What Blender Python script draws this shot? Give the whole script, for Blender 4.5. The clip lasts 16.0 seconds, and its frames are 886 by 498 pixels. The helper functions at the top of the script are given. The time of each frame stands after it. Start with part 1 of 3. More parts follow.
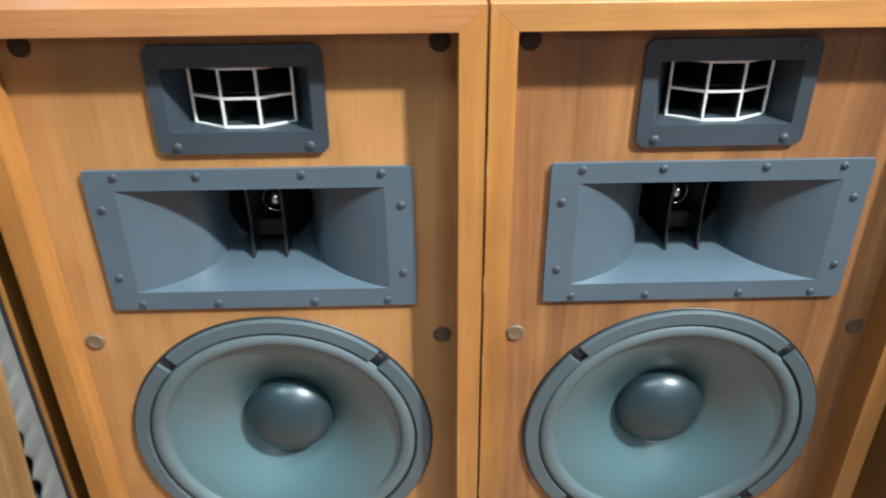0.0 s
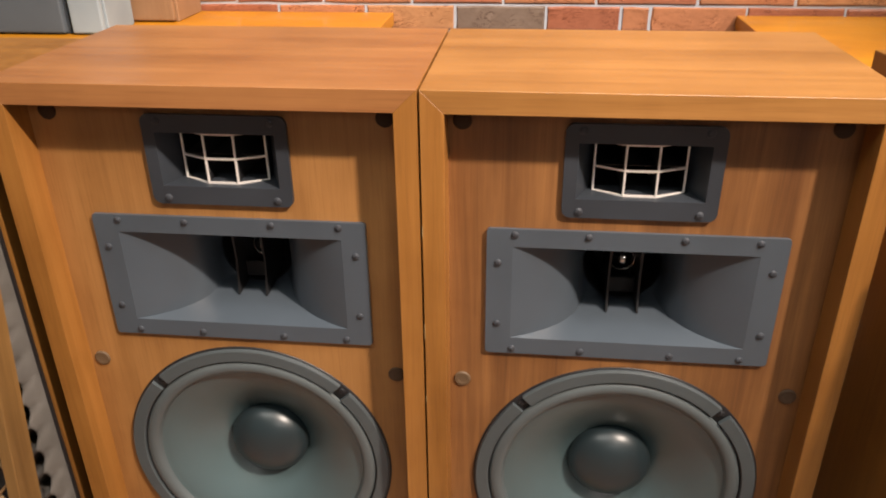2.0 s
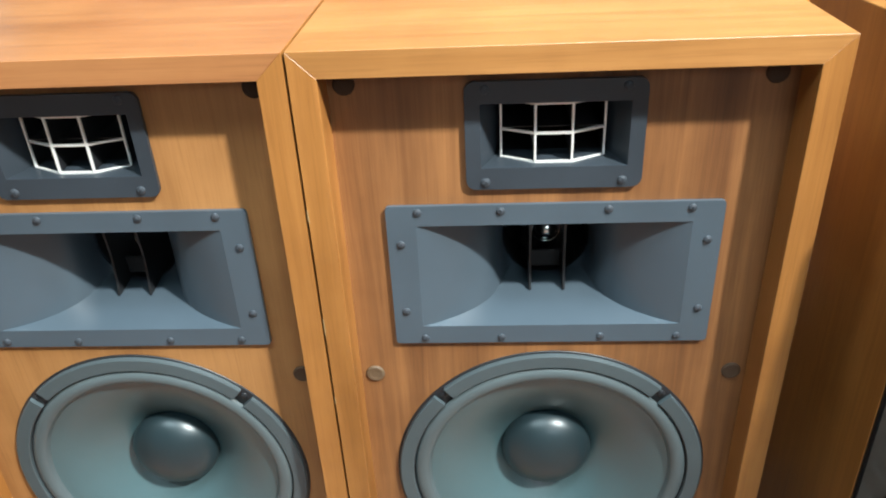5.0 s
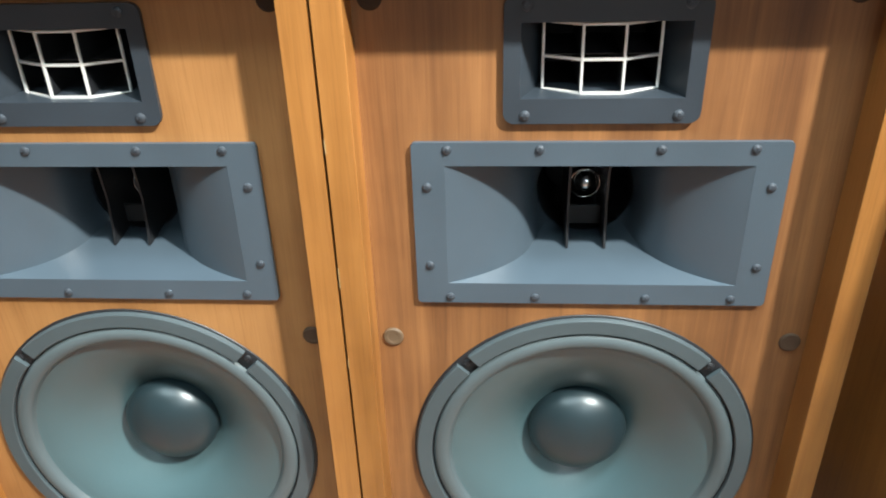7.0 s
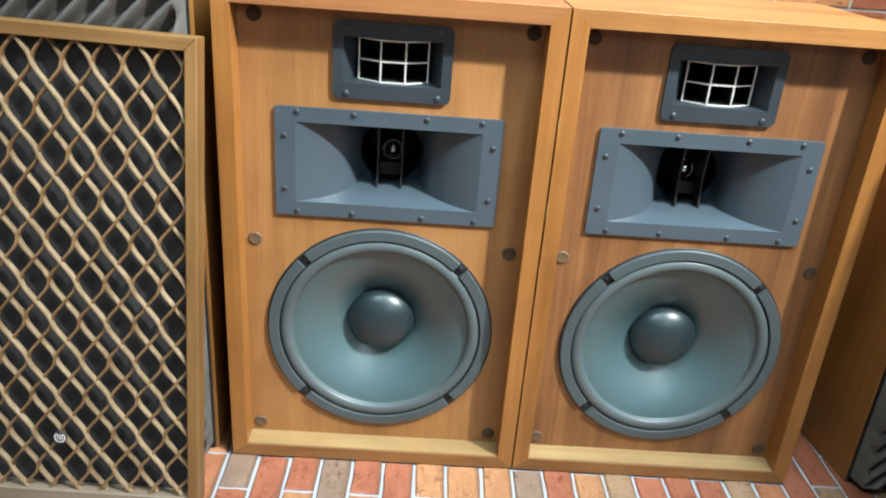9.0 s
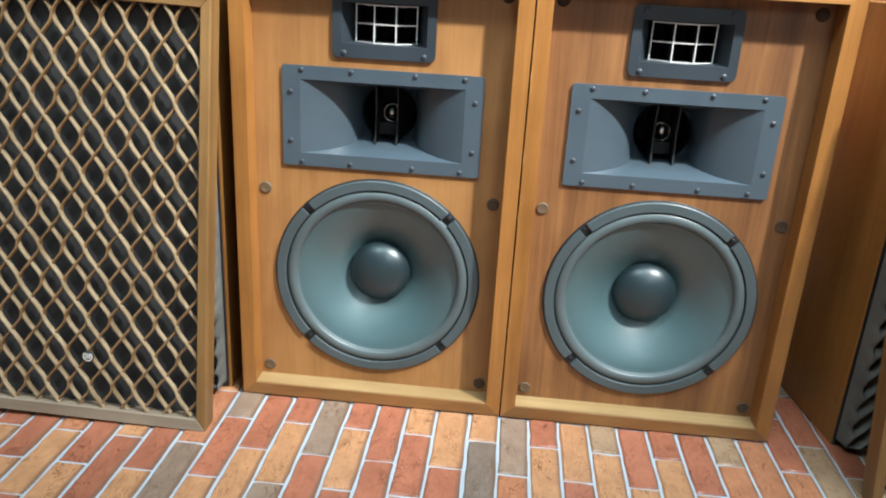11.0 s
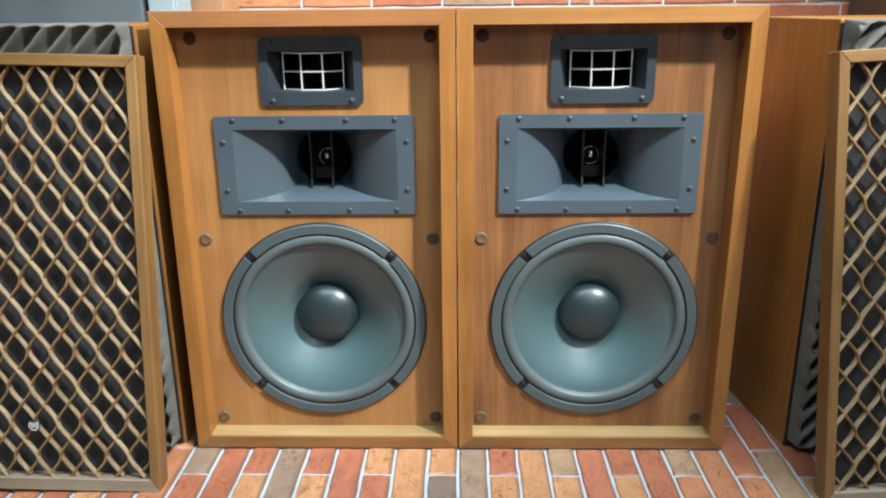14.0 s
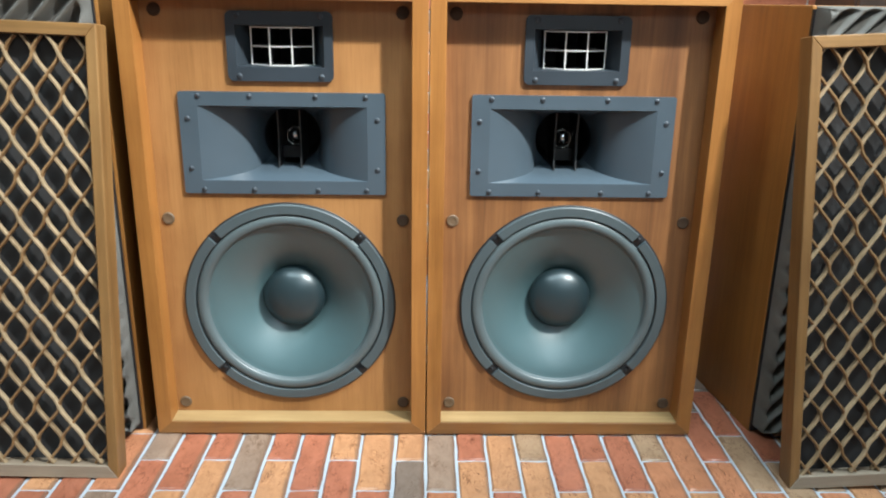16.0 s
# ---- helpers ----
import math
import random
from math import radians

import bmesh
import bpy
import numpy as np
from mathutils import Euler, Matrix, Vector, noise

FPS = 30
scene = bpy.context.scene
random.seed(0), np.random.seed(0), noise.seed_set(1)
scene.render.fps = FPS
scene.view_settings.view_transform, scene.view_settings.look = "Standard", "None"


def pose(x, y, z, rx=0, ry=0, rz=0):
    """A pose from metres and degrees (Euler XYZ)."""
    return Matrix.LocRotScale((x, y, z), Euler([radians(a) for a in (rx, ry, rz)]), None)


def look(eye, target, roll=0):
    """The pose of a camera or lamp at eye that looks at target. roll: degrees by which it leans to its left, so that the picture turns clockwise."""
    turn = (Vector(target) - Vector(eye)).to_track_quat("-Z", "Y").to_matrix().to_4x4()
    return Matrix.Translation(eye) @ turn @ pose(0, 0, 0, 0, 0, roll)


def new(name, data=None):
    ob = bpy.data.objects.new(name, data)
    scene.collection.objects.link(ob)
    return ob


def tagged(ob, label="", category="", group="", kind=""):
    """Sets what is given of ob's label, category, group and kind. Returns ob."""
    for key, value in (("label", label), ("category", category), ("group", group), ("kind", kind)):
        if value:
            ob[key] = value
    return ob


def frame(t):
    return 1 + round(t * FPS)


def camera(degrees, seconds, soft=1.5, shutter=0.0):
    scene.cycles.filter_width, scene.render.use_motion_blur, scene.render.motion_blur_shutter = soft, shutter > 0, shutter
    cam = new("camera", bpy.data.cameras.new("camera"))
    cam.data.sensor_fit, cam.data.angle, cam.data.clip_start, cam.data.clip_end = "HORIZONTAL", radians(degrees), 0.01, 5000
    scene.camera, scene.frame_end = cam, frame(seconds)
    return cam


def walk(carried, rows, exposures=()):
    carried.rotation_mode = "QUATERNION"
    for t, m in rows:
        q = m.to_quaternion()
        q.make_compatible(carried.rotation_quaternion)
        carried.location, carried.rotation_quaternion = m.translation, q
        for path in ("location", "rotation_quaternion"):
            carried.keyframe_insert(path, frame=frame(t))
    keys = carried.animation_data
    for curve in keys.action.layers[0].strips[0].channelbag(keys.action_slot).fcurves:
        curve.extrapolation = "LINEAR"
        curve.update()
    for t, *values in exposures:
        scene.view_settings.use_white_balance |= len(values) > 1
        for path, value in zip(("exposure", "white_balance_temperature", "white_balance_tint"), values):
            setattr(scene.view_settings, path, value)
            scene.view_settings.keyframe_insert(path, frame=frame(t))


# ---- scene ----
cam = camera(59.5, 16.0, soft=2.0, shutter=0.4)
PATH = [
    (0, (-0.054, -0.675, 0.866), (-0.013, 1.052, -0.143), -0.4),
    (0.5, (0.069, -0.66, 0.821), (-0.039, 1.084, -0.152), -0.4),
    (1, (0.115, -0.705, 0.877), (-0.059, 1.044, -0.078), 0.3),
    (1.5, (0.119, -0.737, 0.906), (-0.079, 1.032, -0.006), -0.4),
    (2, (0.105, -0.748, 0.917), (-0.101, 1.025, 0.014), -0.7),
    (2.5, (0.1, -0.737, 0.916), (-0.079, 1.036, 0.009), -0.9),
    (3, (0.114, -0.721, 0.912), (-0.051, 1.045, -0.013), -1.0),
    (5.5, (0.164, -0.637, 0.869), (0.069, 1.088, -0.139), -3.8),
    (6, (0.139, -0.653, 0.816), (0.082, 1.073, -0.194), -3.8),
    (6.5, (0.139, -0.623, 0.807), (0.086, 1.113, -0.184), -2.4),
    (7, (0.14, -0.608, 0.798), (-0.004, 1.138, -0.167), -1.9),
    (7.5, (0.065, -0.681, 0.79), (-0.042, 1.084, -0.144), 0.4),
    (8, (-0.066, -0.913, 0.841), (-0.094, 0.87, -0.063), 0.3),
    (8.5, (-0.129, -1.015, 0.864), (-0.117, 0.772, -0.035), 2.1),
    (9, (-0.171, -1.033, 0.833), (-0.11, 0.789, 0.011), 4.4),
    (11.5, (-0.002, -1.204, 0.717), (-0.18, 0.665, 0.028), 2.4),
    (12, (0.002, -1.198, 0.72), (-0.179, 0.666, 0.017), 1.5),
    (12.5, (-0.004, -1.189, 0.729), (-0.13, 0.687, 0.047), 0.1),
    (13, (0.004, -1.19, 0.719), (-0.097, 0.704, 0.086), -0.3),
    (13.5, (0.005, -1.203, 0.722), (-0.067, 0.702, 0.117), -0.5),
    (14, (0.007, -1.202, 0.724), (-0.041, 0.706, 0.127), -0.6),
    (14.5, (0.013, -1.2, 0.726), (-0.032, 0.709, 0.131), -0.6),
    (15, (0.011, -1.205, 0.726), (-0.024, 0.704, 0.13), -0.7),
    (15.5, (0.006, -1.209, 0.723), (-0.006, 0.698, 0.12), -0.1),
    (16, (-0.003, -1.19, 0.699), (0.042, 0.715, 0.09), 0.9),
]
EXPOSURES = [
    (0.0, 0.02, 6250, 9), (0.5, 0.03, 6250, 9), (1.0, -0.12, 6450, 11), (1.5, -0.36, 6650, 13), (1.9, -0.78, 8900, 31), (3.2, -0.78, 8900, 31),
    (4.9, -0.14, 6600, 10), (5.5, -0.12, 6600, 10), (6.2, 0.06, 6600, 10), (7.5, 0.08, 6800, 11), (8.5, -0.02, 6500, 10), (16.0, -0.06, 6500, 10),
]
walk(cam, [(t, look(eye, target, roll)) for t, eye, target, roll in PATH], EXPOSURES)

# ---------------------------------------------------------------- light
world = bpy.data.worlds.new("shop_air")
scene.world = world
world.use_nodes = True
world.node_tree.nodes["Background"].inputs[0].default_value = (0.55, 0.68, 0.8, 1)
world.node_tree.nodes["Background"].inputs[1].default_value = 0.01


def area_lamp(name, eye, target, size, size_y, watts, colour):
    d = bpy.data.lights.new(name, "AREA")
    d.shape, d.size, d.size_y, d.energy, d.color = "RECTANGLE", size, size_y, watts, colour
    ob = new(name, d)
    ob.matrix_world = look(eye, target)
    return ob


KEY_AT = (1.77, -1.40, 2.95)
spot = bpy.data.lights.new("ceiling_spot_light", "SPOT")
spot.energy, spot.color, spot.spot_size, spot.spot_blend, spot.shadow_soft_size = 1540, (0.95, 0.98, 0.95), radians(32), 1.0, 0.075
new("ceiling_spot_light", spot).matrix_world = look(KEY_AT, (0.38, -0.1, 1.22))
area_lamp("ceiling_panel_light", (0.72, -0.66, 3.02), (0.60, -0.50, 0.0), 1.3, 0.4, 124, (0.74, 0.92, 1.0))
area_lamp("ceiling_tube_light", (-0.85, -1.5, 3.02), (-0.3, -0.9, 0.0), 1.1, 0.3, 54, (0.74, 0.93, 0.98))
# Unseen fill added at front right to brighten grille and floor; no window there.
area_lamp("front_right_fill_light", (1.1, -3.3, 2.2), (0.4, 0.0, 0.3), 1.0, 0.6, 24, (0.72, 0.90, 1.0))


# ---------------------------------------------------------------- materials
def material(name):
    m = bpy.data.materials.new(name)
    m.use_nodes = True
    nt = m.node_tree
    return m, nt, nt.nodes["Principled BSDF"]


def node(nt, kind, **values):
    n = nt.nodes.new(kind)
    for k, v in values.items():
        n.inputs[k.replace("_", " ")].default_value = v
    return n


def ramp(nt, stops, constant=False):
    r = nt.nodes.new("ShaderNodeValToRGB")
    e = r.color_ramp.elements
    e.remove(e[1])
    e[0].position, e[0].color = stops[0][0], (*stops[0][1], 1)
    for p, c in stops[1:]:
        e.new(p).color = (*c, 1)
    if constant:
        r.color_ramp.interpolation = "CONSTANT"
    return r


def wood(name, dark, light, grain="z", rough=0.38, figure=1.0, coat=0.0, relief=0.12):
    """Straight-grained veneer: long streaks along one axis, fine pores, and a broad drift of tone."""
    m, nt, p = material(name)
    L = nt.links.new
    tc, oi = nt.nodes.new("ShaderNodeTexCoord"), nt.nodes.new("ShaderNodeObjectInfo")
    add = nt.nodes.new("ShaderNodeVectorMath")
    shift = nt.nodes.new("ShaderNodeVectorMath")
    shift.operation = "SCALE"
    shift.inputs[0].default_value = (3.1, 5.3, 2.7)
    L(oi.outputs["Random"], shift.inputs["Scale"])
    L(tc.outputs["Object"], add.inputs[0])
    L(shift.outputs[0], add.inputs[1])
    def streak(across, along, detail):
        s = [across] * 3
        s["xyz".index(grain)] = along
        mp = nt.nodes.new("ShaderNodeMapping")
        mp.inputs["Scale"].default_value = s
        L(add.outputs[0], mp.inputs["Vector"])
        n = node(nt, "ShaderNodeTexNoise", Scale=1.0, Detail=detail, Roughness=0.6, Distortion=0.7)
        L(mp.outputs[0], n.inputs["Vector"])
        return n
    broad, mid, fine = streak(17 * figure, 1.1, 4.0), streak(58 * figure, 2.2, 5.0), streak(520, 12, 2.0)
    mix = nt.nodes.new("ShaderNodeMix")
    mix.inputs["Factor"].default_value = 0.42
    L(broad.outputs["Fac"], mix.inputs["A"])
    L(mid.outputs["Fac"], mix.inputs["B"])
    mid_c = [(a * 0.5 + b * 0.5) for a, b in zip(dark, light)]
    r = ramp(nt, [(0.34, dark), (0.5, mid_c), (0.66, light)])
    L(mix.outputs["Result"], r.inputs[0])
    pores = ramp(nt, [(0.30, (0.72, 0.68, 0.66)), (0.52, (1, 1, 1))])
    L(fine.outputs["Fac"], pores.inputs[0])
    mul = nt.nodes.new("ShaderNodeMix")
    mul.data_type, mul.blend_type = "RGBA", "MULTIPLY"
    mul.inputs["Factor"].default_value = 0.5
    L(r.outputs[0], mul.inputs["A"])
    L(pores.outputs[0], mul.inputs["B"])
    cloud = node(nt, "ShaderNodeTexNoise", Scale=7.0, Detail=4.0, Roughness=0.6)
    L(add.outputs[0], cloud.inputs["Vector"])
    blotch = ramp(nt, [(0.32, (0.84, 0.81, 0.79)), (0.5, (1, 1, 1)), (0.68, (1.12, 1.14, 1.17))])
    L(cloud.outputs["Fac"], blotch.inputs[0])
    age = nt.nodes.new("ShaderNodeMix")
    age.data_type, age.blend_type = "RGBA", "MULTIPLY"
    age.inputs["Factor"].default_value = 0.85
    L(mul.outputs["Result"], age.inputs["A"])
    L(blotch.outputs[0], age.inputs["B"])
    L(age.outputs["Result"], p.inputs["Base Color"])
    rr = nt.nodes.new("ShaderNodeMapRange")
    rr.inputs["To Min"].default_value, rr.inputs["To Max"].default_value = rough - 0.06, rough + 0.1
    L(mid.outputs["Fac"], rr.inputs["Value"])
    L(rr.outputs[0], p.inputs["Roughness"])
    b = node(nt, "ShaderNodeBump", Strength=relief, Distance=0.001)
    L(fine.outputs["Fac"], b.inputs["Height"])
    L(b.outputs[0], p.inputs["Normal"])
    p.inputs["Coat Weight"].default_value = coat
    p.inputs["Coat Roughness"].default_value = 0.12
    return m


def plain(name, colour, rough, metal=0.0, spread=0.15, scale=60.0, bump=0.1, distance=0.0006, spec=0.5, coat=0.0):
    """A painted, moulded or metal surface with a slight mottling, dust and fine texture."""
    m, nt, p = material(name)
    L = nt.links.new
    tc = nt.nodes.new("ShaderNodeTexCoord")
    n1 = node(nt, "ShaderNodeTexNoise", Scale=scale * 0.12, Detail=4.0)
    n2 = node(nt, "ShaderNodeTexNoise", Scale=scale * 12, Detail=2.0)
    for n in (n1, n2):
        L(tc.outputs["Object"], n.inputs["Vector"])
    r = ramp(nt, [(0.3, [c * (1 - spread) for c in colour]), (0.7, [min(1, c * (1 + spread)) for c in colour])])
    L(n1.outputs["Fac"], r.inputs[0])
    L(r.outputs[0], p.inputs["Base Color"])
    rr = nt.nodes.new("ShaderNodeMapRange")
    rr.inputs["To Min"].default_value, rr.inputs["To Max"].default_value = max(0.03, rough - 0.07), min(1, rough + 0.07)
    L(n1.outputs["Fac"], rr.inputs["Value"])
    L(rr.outputs[0], p.inputs["Roughness"])
    p.inputs["Metallic"].default_value = metal
    p.inputs["Specular IOR Level"].default_value = spec
    p.inputs["Coat Weight"].default_value, p.inputs["Coat Roughness"].default_value = coat, 0.16
    b = node(nt, "ShaderNodeBump", Strength=bump, Distance=distance)
    L(n2.outputs["Fac"], b.inputs["Height"])
    L(b.outputs[0], p.inputs["Normal"])
    return m


def brick_paper(name, per_island, along):
    """Printed brick faces: one of several tones a brick, sparse cracks, mottled patches, and a printed dark rim down one long side."""
    m, nt, p = material(name)
    L = nt.links.new
    geo = nt.nodes.new("ShaderNodeNewGeometry")
    if per_island:
        tones = ramp(nt, [(0.0, TONES["s"]), (0.18, TONES["r"]), (0.36, TONES["o"]), (0.60, TONES["r"]), (0.68, TONES["t"]), (0.83, TONES["b"]), (0.93, TONES["d"])], constant=True)
        L(geo.outputs["Random Per Island"], tones.inputs[0])
        last = tones.outputs[0]
    else:
        last = nt.nodes.new("ShaderNodeObjectInfo").outputs["Color"]
    def stretched(across, length):
        mp = nt.nodes.new("ShaderNodeMapping")
        s = [across] * 3
        s["xyz".index(along)] = length
        mp.inputs["Scale"].default_value = s
        L(geo.outputs["Position"], mp.inputs["Vector"])
        return mp.outputs[0]
    grain = node(nt, "ShaderNodeTexNoise", Scale=1.0, Detail=6.0, Roughness=0.7, Distortion=1.2)
    L(stretched(75.0, 34.0), grain.inputs["Vector"])
    patch = node(nt, "ShaderNodeTexNoise", Scale=24.0, Detail=4.0, Roughness=0.6)
    L(geo.outputs["Position"], patch.inputs["Vector"])
    vein = node(nt, "ShaderNodeTexNoise", Scale=1.0, Detail=4.0, Roughness=0.6, Distortion=2.2)
    L(stretched(42.0, 15.0), vein.inputs["Vector"])
    where = node(nt, "ShaderNodeTexNoise", Scale=17.0, Detail=2.0)
    L(geo.outputs["Position"], where.inputs["Vector"])
    speckle = ramp(nt, [(0.30, (0.72, 0.66, 0.62)), (0.46, (0.98, 0.97, 0.96)), (0.62, (1.06, 1.07, 1.08)), (0.74, (1.22, 1.26, 1.28))])
    L(grain.outputs["Fac"], speckle.inputs[0])
    drift = ramp(nt, [(0.3, (0.84, 0.82, 0.82)), (0.7, (1.14, 1.15, 1.16))])
    L(patch.outputs["Fac"], drift.inputs[0])
    crack = ramp(nt, [(0.474, (1, 1, 1)), (0.492, (0.36, 0.25, 0.20)), (0.503, (0.40, 0.30, 0.25)), (0.517, (1.32, 1.34, 1.36)), (0.545, (1, 1, 1))])
    L(vein.outputs["Fac"], crack.inputs[0])
    sparse = ramp(nt, [(0.44, (0, 0, 0)), (0.56, (1, 1, 1))])
    L(where.outputs["Fac"], sparse.inputs[0])
    for r, f in ((speckle, 0.95), (drift, 0.95), (crack, sparse.outputs[0])):
        mul = nt.nodes.new("ShaderNodeMix")
        mul.data_type, mul.blend_type = "RGBA", "MULTIPLY"
        if isinstance(f, float):
            mul.inputs["Factor"].default_value = f
        else:
            L(f, mul.inputs["Factor"])
        L(last, mul.inputs["A"])
        L(r.outputs[0], mul.inputs["B"])
        last = mul.outputs["Result"]
    if not per_island:
        # the print's dark rim along one long side, with a ragged edge
        tc, split = nt.nodes.new("ShaderNodeTexCoord"), nt.nodes.new("ShaderNodeSeparateXYZ")
        L(tc.outputs["Object"], split.inputs[0])
        rag = nt.nodes.new("ShaderNodeMath")
        rag.operation = "MULTIPLY_ADD"
        rag.inputs[1].default_value = 0.012
        L(grain.outputs["Fac"], rag.inputs[0])
        side = nt.nodes.new("ShaderNodeMath")
        side.operation = "MULTIPLY"
        side.inputs[1].default_value = 1.0 if along == "y" else -1.0
        L(split.outputs["X" if along == "y" else "Z"], side.inputs[0])
        L(side.outputs[0], rag.inputs[2])
        rim = nt.nodes.new("ShaderNodeMapRange")
        for key, value in (("From Min", 0.0215), ("From Max", 0.0262), ("To Min", 0.0), ("To Max", 0.72)):
            rim.inputs[key].default_value = value
        L(rag.outputs[0], rim.inputs["Value"])
        mix = nt.nodes.new("ShaderNodeMix")
        mix.data_type = "RGBA"
        L(rim.outputs[0], mix.inputs["Factor"])
        L(last, mix.inputs["A"])
        mix.inputs["B"].default_value = (0.135, 0.078, 0.052, 1)
        last = mix.outputs["Result"]
    L(last, p.inputs["Base Color"])
    p.inputs["Roughness"].default_value = 0.42
    b = node(nt, "ShaderNodeBump", Strength=0.35, Distance=0.0015)
    L(grain.outputs["Fac"], b.inputs["Height"])
    L(b.outputs[0], p.inputs["Normal"])
    return m


WALNUT_SIDE = wood("oiled_walnut_upright", (0.222, 0.088, 0.020), (0.370, 0.156, 0.041), "z", 0.34)
WALNUT_FLAT = wood("oiled_walnut_level", (0.250, 0.107, 0.029), (0.375, 0.174, 0.055), "x", 0.34)
WALNUT_RED = wood("red_brown_walnut_level", (0.230, 0.088, 0.031), (0.345, 0.148, 0.054), "x", 0.34)
# A darker walnut, used for the bottom panels.
WALNUT_DARKER = wood("darker_walnut_level", (0.165, 0.070, 0.020), (0.28, 0.128, 0.040), "x", 0.42)
BAFFLE_L = wood("honey_veneer", (0.235, 0.103, 0.032), (0.385, 0.183, 0.063), "z", 0.45, 0.6)
BAFFLE_R = wood("russet_veneer", (0.112, 0.044, 0.016), (0.310, 0.137, 0.048), "z", 0.45, 1.0)
BARE_LEDGE = wood("worn_bare_ledge", (0.25, 0.155, 0.066), (0.36, 0.235, 0.105), "x", 0.5)
ORANGE_GLOSS = wood("orange_varnish", (0.52, 0.19, 0.012), (0.62, 0.25, 0.02), "x", 0.4, 0.6, 0.25, 0.01)
BROWN_SIDE = wood("brown_cabinet_veneer", (0.205, 0.084, 0.019), (0.330, 0.145, 0.035), "z", 0.4)
TAN_V = wood("tan_frame_upright", (0.142, 0.070, 0.022), (0.275, 0.146, 0.051), "z", 0.42)
TAN_DUSTY = wood("dusty_tan_frame", (0.175, 0.128, 0.088), (0.300, 0.236, 0.175), "x", 0.55)
TAN_H = wood("tan_frame_level", (0.142, 0.070, 0.022), (0.275, 0.146, 0.051), "x", 0.42)
LATTICE = wood("lattice_strip", (0.155, 0.083, 0.034), (0.315, 0.187, 0.088), "z", 0.36, coat=0.25)
LATTICE_PALE = wood("pale_lattice_strip", (0.172, 0.107, 0.052), (0.395, 0.290, 0.180), "z", 0.34, 1.3, 0.3)
GREY_ABS = plain("grey_moulded_plastic", (0.050, 0.071, 0.090), 0.35, spread=0.12, bump=0.25, spec=0.7)
DARK_ABS = plain("charcoal_moulded_plastic", (0.027, 0.036, 0.046), 0.4, spread=0.2, bump=0.2)
BLACK = plain("black_throat", (0.006, 0.006, 0.007), 0.6)
BLACK_GLOSS = plain("black_vane", (0.012, 0.013, 0.015), 0.42)
CONE = plain("coated_paper_cone", (0.050, 0.094, 0.104), 0.34, spread=0.14, scale=50, bump=0.25, spec=0.95)
CAP = plain("smoked_dome", (0.019, 0.038, 0.046), 0.38, metal=0.3, spread=0.25, bump=0.03, spec=0.9)
RUBBER = plain("grey_rubber_roll", (0.075, 0.096, 0.102), 0.36, bump=0.08)
GASKET = plain("grey_gasket", (0.056, 0.074, 0.081), 0.38, bump=0.2)
STEEL_BLACK = plain("black_steel_basket", (0.012, 0.013, 0.015), 0.4)
SCREW = plain("dark_screw", (0.052, 0.062, 0.075), 0.46, metal=0.4)
SILVER = plain("bright_silver", (0.82, 0.82, 0.80), 0.3, metal=0.35, spread=0.08)
CHROME = plain("chrome_plug", (0.75, 0.75, 0.74), 0.12, metal=1.0)
PEG_DARK = plain("dark_socket", (0.045, 0.026, 0.016), 0.75, spec=0.2)
PEG_MID = plain("mid_brown_socket", (0.070, 0.042, 0.026), 0.7, spec=0.25)
PEG_BROWN = plain("brown_socket", (0.105, 0.066, 0.036), 0.6)
FOAM = plain("grey_foam", (0.142, 0.137, 0.127), 0.95, spread=0.25, scale=90, bump=0.8, distance=0.002, spec=0.1)
GROUT = plain("pale_grout", (0.36, 0.40, 0.45), 0.5, spread=0.08)
PLASTER = plain("grey_paint", (0.24, 0.25, 0.25), 0.8, spread=0.04)
CLOTH = plain("dark_cloth", (0.030, 0.029, 0.030), 0.9, spread=0.3, bump=0.5)
SLATE = plain("slate_grey_cloth", (0.058, 0.079, 0.096), 0.8, spread=0.2, bump=0.5)
PALE_SLATE = plain("pale_slate_paint", (0.22, 0.29, 0.33), 0.6)
DIM_BROWN = wood("dim_brown_veneer", (0.25, 0.14, 0.075), (0.33, 0.19, 0.105), "z", 0.5)
DARK_BROWN = wood("dark_brown_veneer", (0.05, 0.032, 0.026), (0.075, 0.048, 0.038), "z", 0.5)


# ---------------------------------------------------------------- mesh tools
def mesh_of(name, bm, mat, smooth=False):
    bmesh.ops.recalc_face_normals(bm, faces=bm.faces)
    me = bpy.data.meshes.new(name)
    bm.to_mesh(me)
    bm.free()
    if mat:
        me.materials.append(mat)
    for p in me.polygons:
        p.use_smooth = smooth
    return me


def part(name, bm, mat, parent, label="", smooth=False, at=(0, 0, 0)):
    ob = new(name, mesh_of(name, bm, mat, smooth))
    ob.parent = parent
    ob.location = at
    if label:
        tagged(ob, label)
    return ob


def thing(name, label, category, at=(0, 0, 0), turn=(0, 0, 0), group=""):
    ob = new(name)
    ob.empty_display_size = 0.05
    ob.matrix_basis = pose(*at, *turn)
    return tagged(ob, label, category, group)


def box(lo, hi, bevel=0.0, seg=2, bm=None):
    bm = bm or bmesh.new()
    c = [(a + b) / 2 for a, b in zip(lo, hi)]
    s = [b - a for a, b in zip(lo, hi)]
    r = bmesh.ops.create_cube(bm, size=1, matrix=Matrix.Translation(c) @ Matrix.Diagonal((*s, 1)))
    if bevel:
        bmesh.ops.bevel(bm, geom=list({e for v in r["verts"] for e in v.link_edges}), offset=bevel, segments=seg, affect="EDGES", profile=0.5)
    return bm


